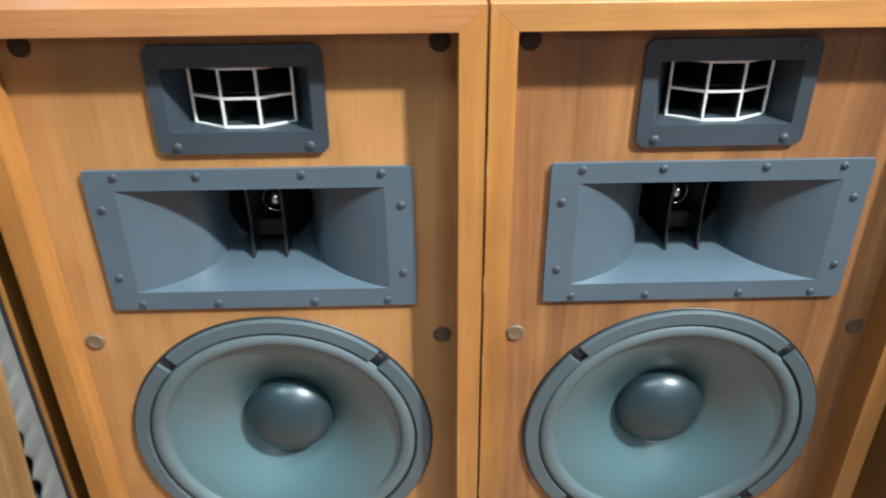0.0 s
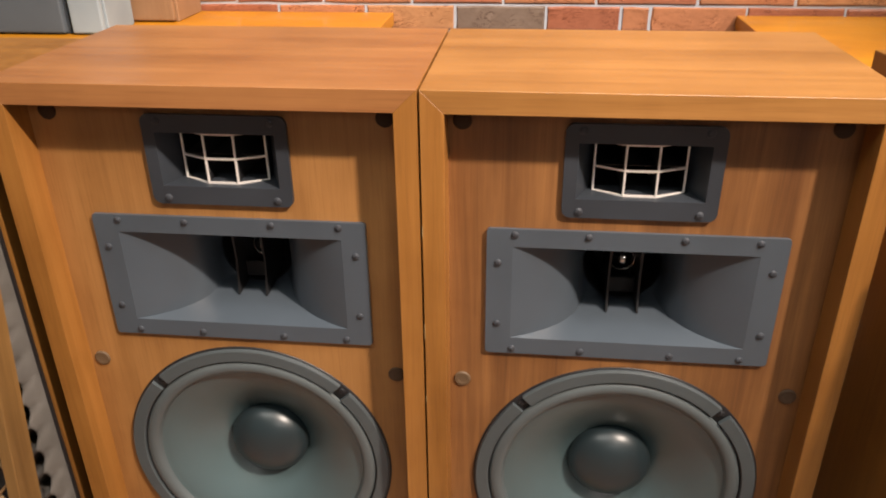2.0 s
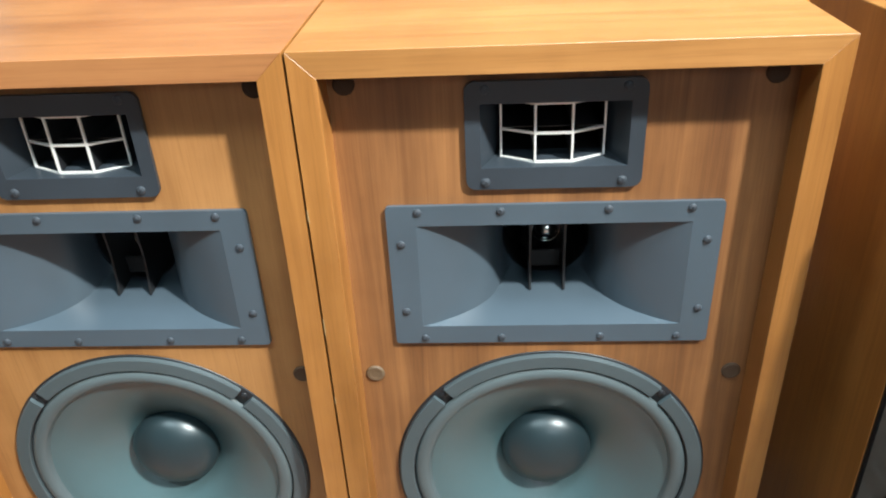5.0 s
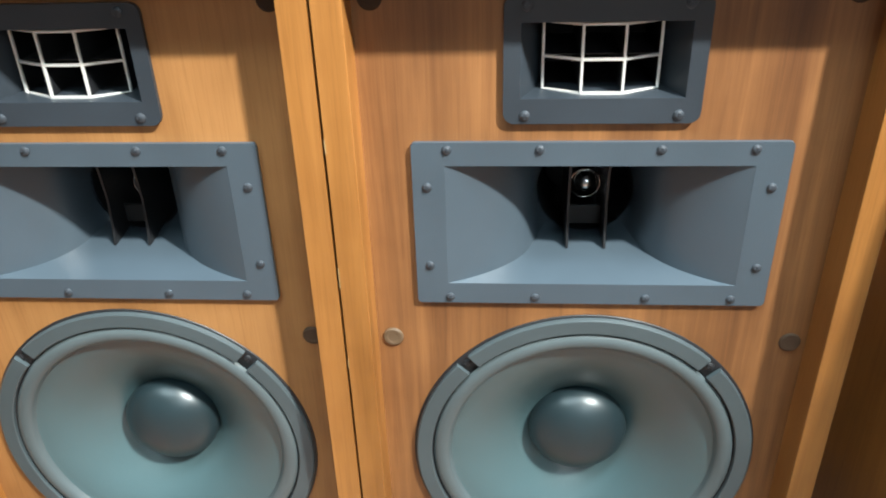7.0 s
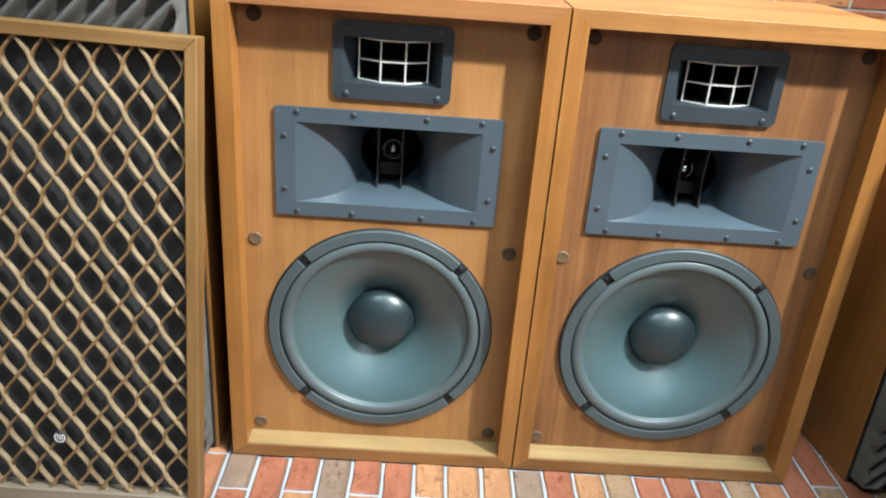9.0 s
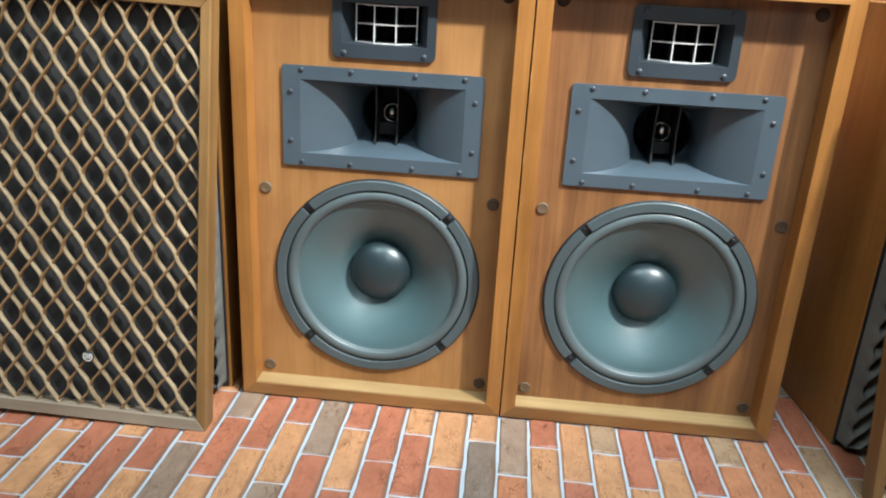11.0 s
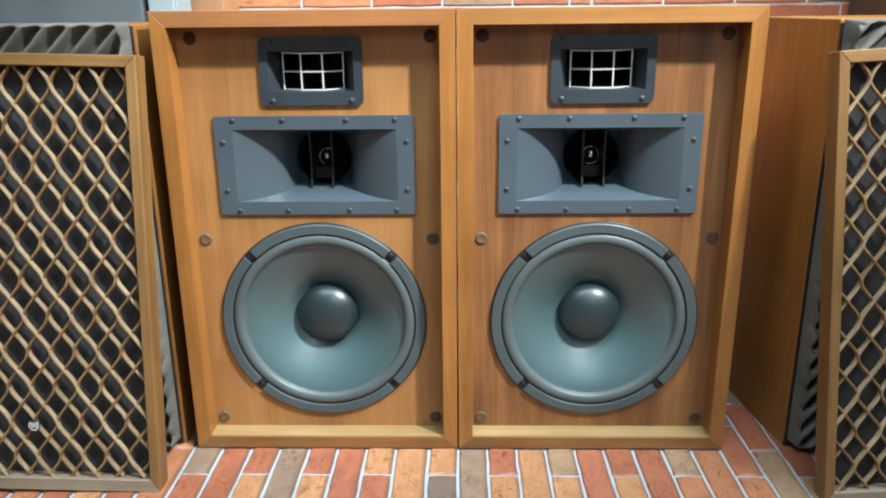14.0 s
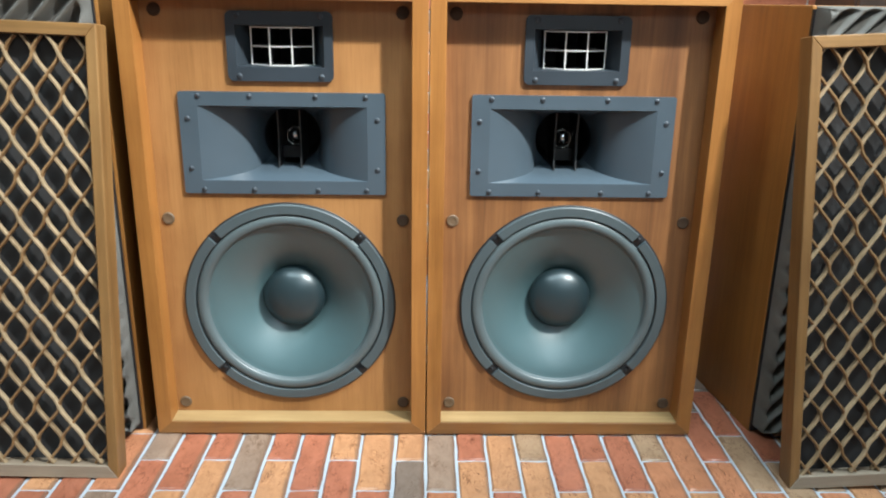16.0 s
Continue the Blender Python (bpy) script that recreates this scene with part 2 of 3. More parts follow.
def prism(pts, y0, y1, bevel=0.0):
    """A polygon in x and z, drawn out from y0 to y1."""
    bm = bmesh.new()
    a = [bm.verts.new((x, y0, z)) for x, z in pts]
    b = [bm.verts.new((x, y1, z)) for x, z in pts]
    bm.faces.new(a)
    bm.faces.new(b[::-1])
    n = len(pts)
    for i in range(n):
        bm.faces.new((a[i], b[i], b[(i + 1) % n], a[(i + 1) % n]))
    if bevel:
        bmesh.ops.bevel(bm, geom=bm.edges[:], offset=bevel, segments=1, affect="EDGES")
    return bm


def spin(profile, steps=72, a0=0.0, a1=360.0, ends=False):
    """A profile of (radius, y) turned about the y axis."""
    bm = bmesh.new()
    full = abs(a1 - a0) >= 359.9
    rings = []
    for i in range(steps if full else steps + 1):
        a = radians(a0 + (a1 - a0) * i / steps)
        rings.append([bm.verts.new((r * math.cos(a), y, r * math.sin(a))) for r, y in profile])
    n = len(rings)
    for i in range(n if full else n - 1):
        p, q = rings[i], rings[(i + 1) % n]
        for j in range(len(profile) - 1):
            bm.faces.new((p[j], p[j + 1], q[j + 1], q[j]))
    if ends and not full:
        bm.faces.new(rings[0])
        bm.faces.new(rings[-1][::-1])
    bmesh.ops.remove_doubles(bm, verts=bm.verts[:], dist=1e-6)
    return bm


def ring_loop(kind, *v):
    if kind == "rect":
        x0, z0, x1, z1 = v
        return [(x0, z0), (x1, z0), (x1, z1), (x0, z1)]
    x, z, r, n = v
    return [(x + r * math.cos(2 * math.pi * i / n), z + r * math.sin(2 * math.pi * i / n)) for i in range(n)]


def round_rect(x0, z0, x1, z1, r, n=5):
    out = []
    for cx, cz, a in ((x1 - r, z1 - r, 0), (x0 + r, z1 - r, 90), (x0 + r, z0 + r, 180), (x1 - r, z0 + r, 270)):
        out += [(cx + r * math.cos(radians(a + 90 * i / n)), cz + r * math.sin(radians(a + 90 * i / n))) for i in range(n + 1)]
    return out


def holed_plate(outer, holes, y0, y1):
    """A plate from y0 (front) to y1 with holes through it."""
    bm = bmesh.new()
    sides = []
    for y in (y0, y1):
        edges, loops = [], []
        for loop in [outer, *holes]:
            vs = [bm.verts.new((x, y, z)) for x, z in loop]
            edges += [bm.edges.new((vs[i], vs[(i + 1) % len(vs)])) for i in range(len(vs))]
            loops.append(vs)
        bmesh.ops.triangle_fill(bm, use_beauty=True, use_dissolve=False, edges=edges)
        sides.append(loops)
    for la, lb in zip(*sides):
        n = len(la)
        for i in range(n):
            bm.faces.new((la[i], la[(i + 1) % n], lb[(i + 1) % n], lb[i]))
    return bm


# ---------------------------------------------------------------- the large structure
FLOOR_PITCH, FLOOR_LONG, JOINT = 0.0495, 0.1585, 0.0040
WALL_Y, WALL_PITCH, WALL_LONG = 0.71, 0.047, 0.166
ROOM_X, ROOM_Y, ROOM_H = 2.6, -3.6, 3.06


def structure(name, lo, hi, mat, label):
    return tagged(new(name, mesh_of(name, box(lo, hi), mat)), label, name.split("_")[0], kind="structure")


floor = structure("floor", (-ROOM_X, ROOM_Y, -0.05), (ROOM_X, WALL_Y, -0.0026), GROUT, "floor papered in printed brick with pale joints")
wall_north = structure("wall_north", (-ROOM_X, WALL_Y, -0.05), (ROOM_X, WALL_Y + 0.1, ROOM_H), GROUT, "back wall papered in printed brick with white joints")
structure("wall_south", (-ROOM_X, ROOM_Y - 0.1, -0.05), (ROOM_X, ROOM_Y, ROOM_H), PLASTER, "plain grey shop wall")
structure("wall_east", (ROOM_X, ROOM_Y, -0.05), (ROOM_X + 0.1, WALL_Y, ROOM_H), PLASTER, "plain grey shop wall")
structure("wall_west", (-ROOM_X - 0.1, ROOM_Y, -0.05), (-ROOM_X, WALL_Y, ROOM_H), PLASTER, "plain grey shop wall")
structure("ceiling", (-ROOM_X - 0.1, ROOM_Y - 0.1, ROOM_H), (ROOM_X + 0.1, WALL_Y + 0.1, ROOM_H + 0.08), PLASTER, "plain grey ceiling")


# ---------------------------------------------------------------- loudspeakers with bare drivers
CAB_W, CAB_H, CAB_T, CAB_TOP, CAB_FRONT, CAB_BACK = 0.4465, 0.7215, 0.0235, 0.0232, -0.037, 0.257


def screw(parent, x, y, z, r=0.0042, mat=None):
    """A pan-head screw with a cross recess, facing the room."""
    bm = spin([(0.0001, -0.0022), (r * 0.55, -0.002), (r * 0.9, -0.0012), (r, 0.0)], 14)
    for a in (0, 90):
        box((-r * 0.55, -0.0026, -r * 0.09), (r * 0.55, -0.0021, r * 0.09), bm=bm) if a == 0 else box((-r * 0.09, -0.0026, -r * 0.55), (r * 0.09, -0.0021, r * 0.55), bm=bm)
    return part("screw", bm, mat or SCREW, parent, at=(x, y, z))


def horn_midrange(parent, dx):
    """The wide grey horn: flanged plate, flared mouth, throat, two vanes and a chrome plug."""
    cx, cz, pw, ph, mw, mh = 0.0, 0.4865, 0.312, 0.157, 0.256, 0.115
    horn = part("midrange_horn", holed_plate(round_rect(cx - pw / 2, cz - ph / 2, cx + pw / 2, cz + ph / 2, 0.004),
                [ring_loop("rect", cx - mw / 2, cz - mh / 2, cx + mw / 2, cz + mh / 2)], -0.0045, -0.0004), GREY_ABS, parent, "grey moulded plastic midrange horn", at=(dx, 0, 0))
    bm = bmesh.new()
    n, m, depth = 30, 12, 0.084
    rows = []
    for i in range(n + 1):
        s = i / n
        a = 0.0470 + (mw / 2 - 0.0470) * (0.86 * (1 - s) ** 3.3 + 0.14 * (1 - s ** 0.5))
        b = 0.0435 + (mh / 2 - 0.0435) * (1 - s) ** 1.5
        row = []
        for k, (ax, az) in enumerate(((-1, -1), (1, -1), (1, 1), (-1, 1))):
            bx, bz = ((1, -1), (1, 1), (-1, 1), (-1, -1))[k]
            for j in range(m):
                f = j / m
                t = radians(-135 + 90 * k + 90 * f)
                box_p = Vector((a * (ax + (bx - ax) * f), b * (az + (bz - az) * f)))
                row.append(bm.verts.new((*box_p.lerp(Vector((0.0455 * math.cos(t), 0.0455 * math.sin(t))), s ** 6), 0)))
        for v in row:
            v.co = (v.co.x, -0.0043 + depth * s, cz + v.co.y)
        rows.append(row)
    for p, q in zip(rows, rows[1:]):
        for j in range(4 * m):
            bm.faces.new((p[j], p[(j + 1) % (4 * m)], q[(j + 1) % (4 * m)], q[j]))
    bmesh.ops.remove_doubles(bm, verts=bm.verts[:], dist=1e-5)
    for e in bm.edges:
        if len(e.link_faces) == 2 and e.calc_face_angle(0) > 0.4:
            e.smooth = False
    part("flare", bm, GREY_ABS, horn, smooth=True)
    throat = spin([(0.0458, 0.077), (0.0458, 0.13), (0.036, 0.15), (0.0001, 0.16)], 32)
    bmesh.ops.translate(throat, verts=throat.verts[:], vec=(0, 0, cz))
    part("throat", throat, BLACK, horn, "black horn throat")
    for s in (-1, 1):
        pts = [(0.043, -0.0462), (0.047, -0.030), (0.050, 0.0), (0.047, 0.030), (0.044, 0.0455), (0.12, 0.036), (0.12, -0.036), (0.080, -0.0445)]
        bm = bmesh.new()
        f = [[bm.verts.new((s * 0.0175 + d, y, cz + z)) for y, z in pts] for d in (-0.0011, 0.0011)]
        bm.faces.new(f[0])
        bm.faces.new(f[1][::-1])
        for i in range(len(pts)):
            j = (i + 1) % len(pts)
            bm.faces.new((f[0][i], f[1][i], f[1][j], f[0][j]))
        part("vane", bm, BLACK_GLOSS, horn, "black plastic horn vane")
    part("bridge", box((-0.0163, 0.074, cz - 0.036), (0.0163, 0.078, cz - 0.016), 0.001, 1), BLACK, horn, "black plate between the vanes")
    bm = bmesh.new()
    bmesh.ops.create_uvsphere(bm, u_segments=20, v_segments=12, radius=0.0115)
    part("phase_plug", bm, CHROME, horn, "chrome ball plug", True, (0.002, 0.097, cz - 0.001))
    part("plug_ring", spin([(0.0135, 0.0), (0.0147, -0.0012), (0.0159, 0.0), (0.0147, 0.0012), (0.0135, 0.0)], 32), CHROME, horn, "chrome ring", True, (0.002, 0.099, cz - 0.004))
    hx, tz, bz = 0.126, 0.5585, 0.4145
    for x in (-hx, -0.0485, 0.0505, hx):
        screw(horn, x, -0.0045, tz)
    for x in (-hx, -0.0485, 0.0505, hx):
        screw(horn, x, -0.0045, bz)
    for x in (-0.1435, 0.1435):
        for z in (0.5245, 0.4475):
            screw(horn, x, -0.0045, z)
    return horn


def horn_tweeter(parent, dx):
    """The small horn: charcoal rounded plate, tapered mouth, and a bowed six-cell silver grid."""
    cz, pw, ph, mw, mh = 0.6315, 0.157, 0.101, 0.130, 0.060
    mz = cz + 0.0005
    tw = part("tweeter_horn", holed_plate(round_rect(-pw / 2, cz - ph / 2, pw / 2, cz + ph / 2, 0.009),
              [ring_loop("rect", -mw / 2, mz - mh / 2, mw / 2, mz + mh / 2)], -0.0048, -0.0004), DARK_ABS, parent, "charcoal plastic tweeter horn", at=(dx, 0, 0))
    bm = bmesh.new()
    front = [(x, -0.0046, mz + z) for x, z in ((-mw / 2, -mh / 2), (mw / 2, -mh / 2), (mw / 2, mh / 2), (-mw / 2, mh / 2))]
    back = [(x, 0.03, mz + z) for x, z in ((-0.048, -0.027), (0.048, -0.027), (0.048, 0.027), (-0.048, 0.027))]
    a, b = [bm.verts.new(v) for v in front], [bm.verts.new(v) for v in back]
    for i in range(4):
        bm.faces.new((a[i], b[i], b[(i + 1) % 4], a[(i + 1) % 4]))
    part("mouth", bm, DARK_ABS, tw)
    cav = box((-0.05, 0.029, mz - 0.029), (0.05, 0.1, mz + 0.029))
    bmesh.ops.delete(cav, geom=[f for f in cav.faces if f.calc_center_median().y < 0.0295], context="FACES_ONLY")
    part("cell_cavity", cav, BLACK, tw)
    xs, ys, zs = (-0.0465, -0.0165, 0.0165, 0.0465), (0.018, 0.004, 0.004, 0.018), (-0.0285, -0.001, 0.0265)
    for x, y in zip(xs, ys):
        part("grid_bar", box((x - 0.0011, y - 0.001, mz + zs[0] - 0.001), (x + 0.0011, y + 0.002, mz + zs[2] + 0.001), 0.0004, 1), SILVER, tw, "silver-edged cell divider")
        part("cell_wall", box((x - 0.0005, y + 0.0015, mz - 0.0275), (x + 0.0005, 0.09, mz + 0.026)), BLACK_GLOSS, tw)
    for z in zs:
        bm = bmesh.new()
        for i in range(3):
            p0, p1 = Vector((xs[i], ys[i], mz + z)), Vector((xs[i + 1], ys[i + 1], mz + z))
            vs = [bm.verts.new(p + Vector((0, dy, dz))) for p in (p0, p1) for dy, dz in ((-0.001, -0.001), (0.002, -0.001), (0.002, 0.001), (-0.001, 0.001))]
            for q in ((0, 1, 5, 4), (1, 2, 6, 5), (2, 3, 7, 6), (3, 0, 4, 7), (0, 3, 2, 1), (4, 5, 6, 7)):
                bm.faces.new([vs[k] for k in q])
        part("grid_bar", bm, SILVER, tw, "silver-edged cell divider")
    part("cell_floor", box((-0.046, 0.02, mz - 0.0012), (0.046, 0.09, mz - 0.0004)), BLACK_GLOSS, tw)
    for x in (-0.061, 0.061):
        for z in (0.588, 0.675):
            screw(tw, x, -0.0048, z, 0.0045)
    return tw


def woofer(parent):
    """The bass driver: black basket rim, four gasket arcs with notches, roll surround, paper cone and dome cap."""
    cx, cz = 0.001, 0.2215
    w = part("woofer", spin([(0.150, 0.004), (0.150, -0.0016), (0.1712, -0.0016), (0.1720, -0.0010), (0.1720, 0.002)], 120), STEEL_BLACK, parent, "large bass driver with grey cone and smoked dome", True, (cx, 0, cz))
    part("cone", spin([(0.139, -0.001)] + [(0.133 - 0.083 * i / 14, 0.0018 + 0.0444 * (i / 14) ** 1.35) for i in range(15)], 96), CONE, w, "grey coated paper cone", True)
    part("surround", spin([(0.1525, -0.0005)] + [(0.1435 + 0.0085 * math.cos(radians(a)), -0.0008 - 0.0056 * math.sin(radians(a))) for a in range(0, 181, 15)] + [(0.133, 0.0022)], 96), RUBBER, w, "grey rubber roll surround", True)
    dome = [(0.0515, 0.0460)] + [(0.0520 * math.cos(radians(a)), 0.0405 - 0.0300 * math.sin(radians(a))) for a in range(4, 90, 7)] + [(0.00005, 0.0105)]
    part("dust_cap", spin(dome, 64), CAP, w, "smoked glossy dome cap", True)
    for k in range(4):
        g = spin([(0.1535, -0.0014), (0.1535, -0.0056), (0.1545, -0.0064), (0.1680, -0.0064), (0.1695, -0.0054), (0.1695, -0.0014)], 26, 45 + 90 * k + 2.6, 135 + 90 * k - 2.6, True)
        part("gasket", g, GASKET, w, "raised grey gasket arc")
        a = radians(45 + 90 * k)
        screw(w, 0.163 * math.cos(a), -0.0016, 0.163 * math.sin(a), 0.0045, STEEL_BLACK)
    return w


def bare_speaker(x0, baffle_mat, label):
    sp = thing("loudspeaker", label, "loudspeaker", (x0, 0, 0), group="pair of bare loudspeakers")
    h, t = CAB_W / 2, CAB_T
    o, i = [(-h, 0.0024), (h, 0.0024), (h, CAB_H), (-h, CAB_H)], [(-h + t, t), (h - t, t), (h - t, CAB_H - CAB_TOP), (-h + t, CAB_H - CAB_TOP)]
    for k, (name, mat) in enumerate((("bottom_panel", WALNUT_DARKER), ("side_panel", WALNUT_SIDE), ("top_panel", WALNUT_RED if x0 < 0 else WALNUT_FLAT), ("side_panel", WALNUT_SIDE))):
        part(name, prism([o[k], o[(k + 1) % 4], i[(k + 1) % 4], i[k]], CAB_FRONT, CAB_BACK, 0.0004), mat, sp)
    # Added dark strip: stands in for the shadow line beneath the cabinet.
    part("base_shade_strip", box((-h + 0.004, CAB_FRONT + 0.004, 0.0), (h - 0.004, CAB_BACK - 0.004, 0.0024)), PEG_DARK, sp, "thin dark strip added as the shadow line under the cabinet")
    part("ledge", box((-h + t, CAB_FRONT + 0.002, t - 0.001), (h - t, -0.0002, t + 0.0012)), BARE_LEDGE, sp, "worn pale inner ledge")
    part("back_panel", box((-h + t, CAB_BACK - 0.02, t), (h - t, CAB_BACK - 0.004, CAB_H - CAB_TOP)), BROWN_SIDE, sp)
    holes = [ring_loop("rect", -0.135, 0.486 - 0.064, 0.135, 0.486 + 0.064), ring_loop("rect", -0.07, 0.598, 0.07, 0.672), ring_loop("ring", 0, 0.2235, 0.158, 64)]
    part("baffle", holed_plate(ring_loop("rect", -h + t, t, h - t, CAB_H - CAB_TOP), holes, 0.0, 0.018), baffle_mat, sp, "veneered front baffle")
    for x, mat in ((-0.185, PEG_BROWN), (0.185, PEG_MID)):
        for z in (0.682, 0.366, 0.042):
            bm = spin([(0.0001, -0.0021), (0.0050, -0.0022), (0.0056, -0.0025), (0.0086, -0.0025), (0.0098, -0.0014), (0.0098, 0.001)], 24)
            dx = (0.007 if x0 < 0 else 0.0) if x < 0 else (-0.005 if x0 > 0 else 0.0)
            # top sockets are coloured darker, for the shade under the top panel
            part("grille_socket", bm, PEG_DARK if z > 0.5 else mat, sp, "round push-in grille socket", at=(x + (dx if z > 0.5 else 0.0), 0, z))
    if x0 > 0:
        for z, w, l in ((0.574, 0.0010, 0.012), (0.452, 0.0008, 0.020), (0.36, 0.0007, 0.009), (0.163, 0.0011, 0.006)):
            part("edge_chip", box((-h - 0.0002, CAB_FRONT - 0.0002, z - l / 2), (-h + w, CAB_FRONT + 0.001, z + l / 2)), BARE_LEDGE, sp, "pale chipped edge")
    inward = 1 if x0 < 0 else -1
    horn_tweeter(sp, inward * 0.0035)
    horn_midrange(sp, inward * 0.0027)
    woofer(sp)
    return sp


bare_speaker(-CAB_W / 2 - 0.0012, BAFFLE_L, "walnut loudspeaker with honey baffle and bare drivers, on the floor")
bare_speaker(CAB_W / 2 + 0.0012, BAFFLE_R, "walnut loudspeaker with russet streaked baffle and bare drivers, on the floor")


# ---------------------------------------------------------------- foam-fronted loudspeakers beside them
def foam_speaker(name_label, at, yaw, mirror, width, height, foam_in):
    sp = thing("foam_loudspeaker", name_label, "loudspeaker", at, (0, 0, yaw), "pair of foam-fronted loudspeakers")
    s = -1 if mirror else 1
    def bx(lo, hi, bev=0.0):
        x = sorted((s * lo[0], s * hi[0]))
        return box((x[0], lo[1], lo[2]), (x[1], hi[1], hi[2]), bev)
    part("cabinet", bx((0, 0.004, 0.0), (width, 0.285, height - (0.006 if mirror else 0.0015)), 0.0015), BROWN_SIDE, sp, "brown veneered cabinet")
    part("baffle", bx((foam_in - 0.003, 0.0, 0.004), (width - 0.004, 0.0042, height - 0.007)), STEEL_BLACK, sp, "black edge behind the foam")
    bm = bmesh.new()
    nx, nz = 190, 320
    x0, x1, z0, z1 = foam_in, width - 0.006, 0.014, height - 0.002
    grid = []
    for j in range(nz + 1):
        row = []
        for i in range(nx + 1):
            x, z = x0 + (x1 - x0) * i / nx, z0 + (z1 - z0) * j / nz
            wave = 0.5 + 0.5 * math.sin(2 * math.pi * (s * x / 0.0357 - z / 0.036))
            edge = min(x - x0, x1 - x, z - z0, z1 - z)
            inside = min(1.0, max(0.0, (edge - 0.001) / 0.009))
            groove = 0.025 * (1 - wave) * inside * inside * (3 - 2 * inside)
            rounded = math.sqrt(max(0.0, 1 - (1 - min(1.0, edge / 0.004)) ** 2))
            depth = -0.036 * rounded + groove
            row.append(bm.verts.new((s * x, min(depth, 0.0), z)))
        grid.append(row)
    for j in range(nz):
        for i in range(nx):
            bm.faces.new((grid[j][i], grid[j][i + 1], grid[j + 1][i + 1], grid[j + 1][i]))
    part("foam_front", bm, FOAM, sp, "grey foam with diagonal ridges", True)
    return sp


foam_speaker("brown loudspeaker with a grey ridged foam front", (-0.473, -0.026, 0), 0.0, True, 0.42, 0.7086, 0.008)
foam_speaker("brown loudspeaker with a grey ridged foam front, turned slightly aside", (0.556, -0.026, 0), 7.0, False, 0.42, 0.703, 0.004)


# ---------------------------------------------------------------- lattice grilles leaning on them
def lattice_grille(at, lean, skew, yaw, mirror, first, row, shear, tilt, label):
    """A wooden frame with two crossing layers of waving strips. Origin: the foot of the inner front edge."""
    g = thing("lattice_grille", label, "speaker grille", at, (-lean, skew, yaw), "pair of lattice grilles")
    s = -1 if mirror else 1
    W, H, T, B, LOW, TOP = 0.41, 0.667, 0.036, 0.0150, 0.0205, 0.0168
    o = [(0, 0), (W, 0), (W, H), (0, H)]
    i = [(B, LOW), (W - B, LOW), (W - B, H - TOP), (B, H - TOP)]
    for k in range(4):
        pts = [(s * x, z) for x, z in (o[k], o[(k + 1) % 4], i[(k + 1) % 4], i[k])]
        part("frame_bar", prism(pts, 0.0, T, 0.0011), TAN_V if k % 2 else TAN_H if k else TAN_DUSTY, g, "tan wooden frame bar" if k else "dusty pale-worn bottom frame bar")
    part("backing_cloth", box((s * W / 2 - W / 2 + B - 0.002, 0.0225, LOW - 0.002), (s * W / 2 + W / 2 - B + 0.002, 0.0245, H - TOP + 0.002)), CLOTH, g, "dark grey backing cloth")
    sx, hz = 0.0357, 0.0570
    x0, x1, z0, z1 = B - 0.002, W - B + 0.002, LOW - 0.002, H - TOP + 0.002
    zn = row
    def path(k, d, sway, ripple):
        out = []
        v0, v1 = (z0 - zn) / hz - 0.2, (z1 - zn) / hz + 0.2
        n = 165
        for m in range(n + 1):
            v = v0 + (v1 - v0) * m / n
            x = first + k * sx + shear * (zn + v * hz - 0.4) + d * sx * (v - sway * math.sin(2 * math.pi * v) / (2 * math.pi) - ripple * math.sin(4 * math.pi * v) / (4 * math.pi))
            z = zn + v * hz - tilt * x
            if x0 <= x <= x1 and z0 <= z <= z1:
                out.append((x, z))
            elif out:
                break
        return out
    for d, y0, sway, ripple, hw in ((1, 0.0070, 0.30, 0.18, 0.0023), (-1, 0.0088, 0.42, 0.30, 0.0020)):
        for k in range(-14, 26):
            p = path(k, d, sway, ripple)
            yc = y0 + (0.0048 if d > 0 and (k % 2 == 1) != mirror else 0.0)
            if len(p) < 3:
                continue
            bm = bmesh.new()
            prev = None
            for m, (x, z) in enumerate(p):
                a, b = p[max(0, m - 1)], p[min(len(p) - 1, m + 1)]
                t = Vector((b[0] - a[0], b[1] - a[1])).normalized()
                nx, nz = -t.y, t.x
                ring = [bm.verts.new((s * (x + nx * u), yc + w, z + nz * u)) for u, w in
                        ((-hw, 0.0035), (-hw, -0.0015), (-hw * 0.55, -0.0035), (hw * 0.55, -0.0035), (hw, -0.0015), (hw, 0.0035))]
                if prev:
                    for q in range(6):
                        bm.faces.new((prev[q], prev[(q + 1) % 6], ring[(q + 1) % 6], ring[q]))
                else:
                    bm.faces.new(ring)
                prev = ring
            bm.faces.new(prev[::-1])
            # strips of the first direction are paler than those crossing them
            part("lattice_strip", bm, LATTICE_PALE if d > 0 else LATTICE, g)
    return g


g1 = lattice_grille((-0.467, -0.165, 0), 5.6, 1.7, 0.7, True, 0.0165, 0.6285, 0.010, 0.025, "tan wooden lattice grille leaning on a foam-fronted loudspeaker")
g2 = lattice_grille((0.5525, -0.190, 0), 6.4, -3.1, 0.0, False, 0.0455, 0.628, 0.0, 0.012, "tan wooden lattice grille leaning on a foam-fronted loudspeaker")

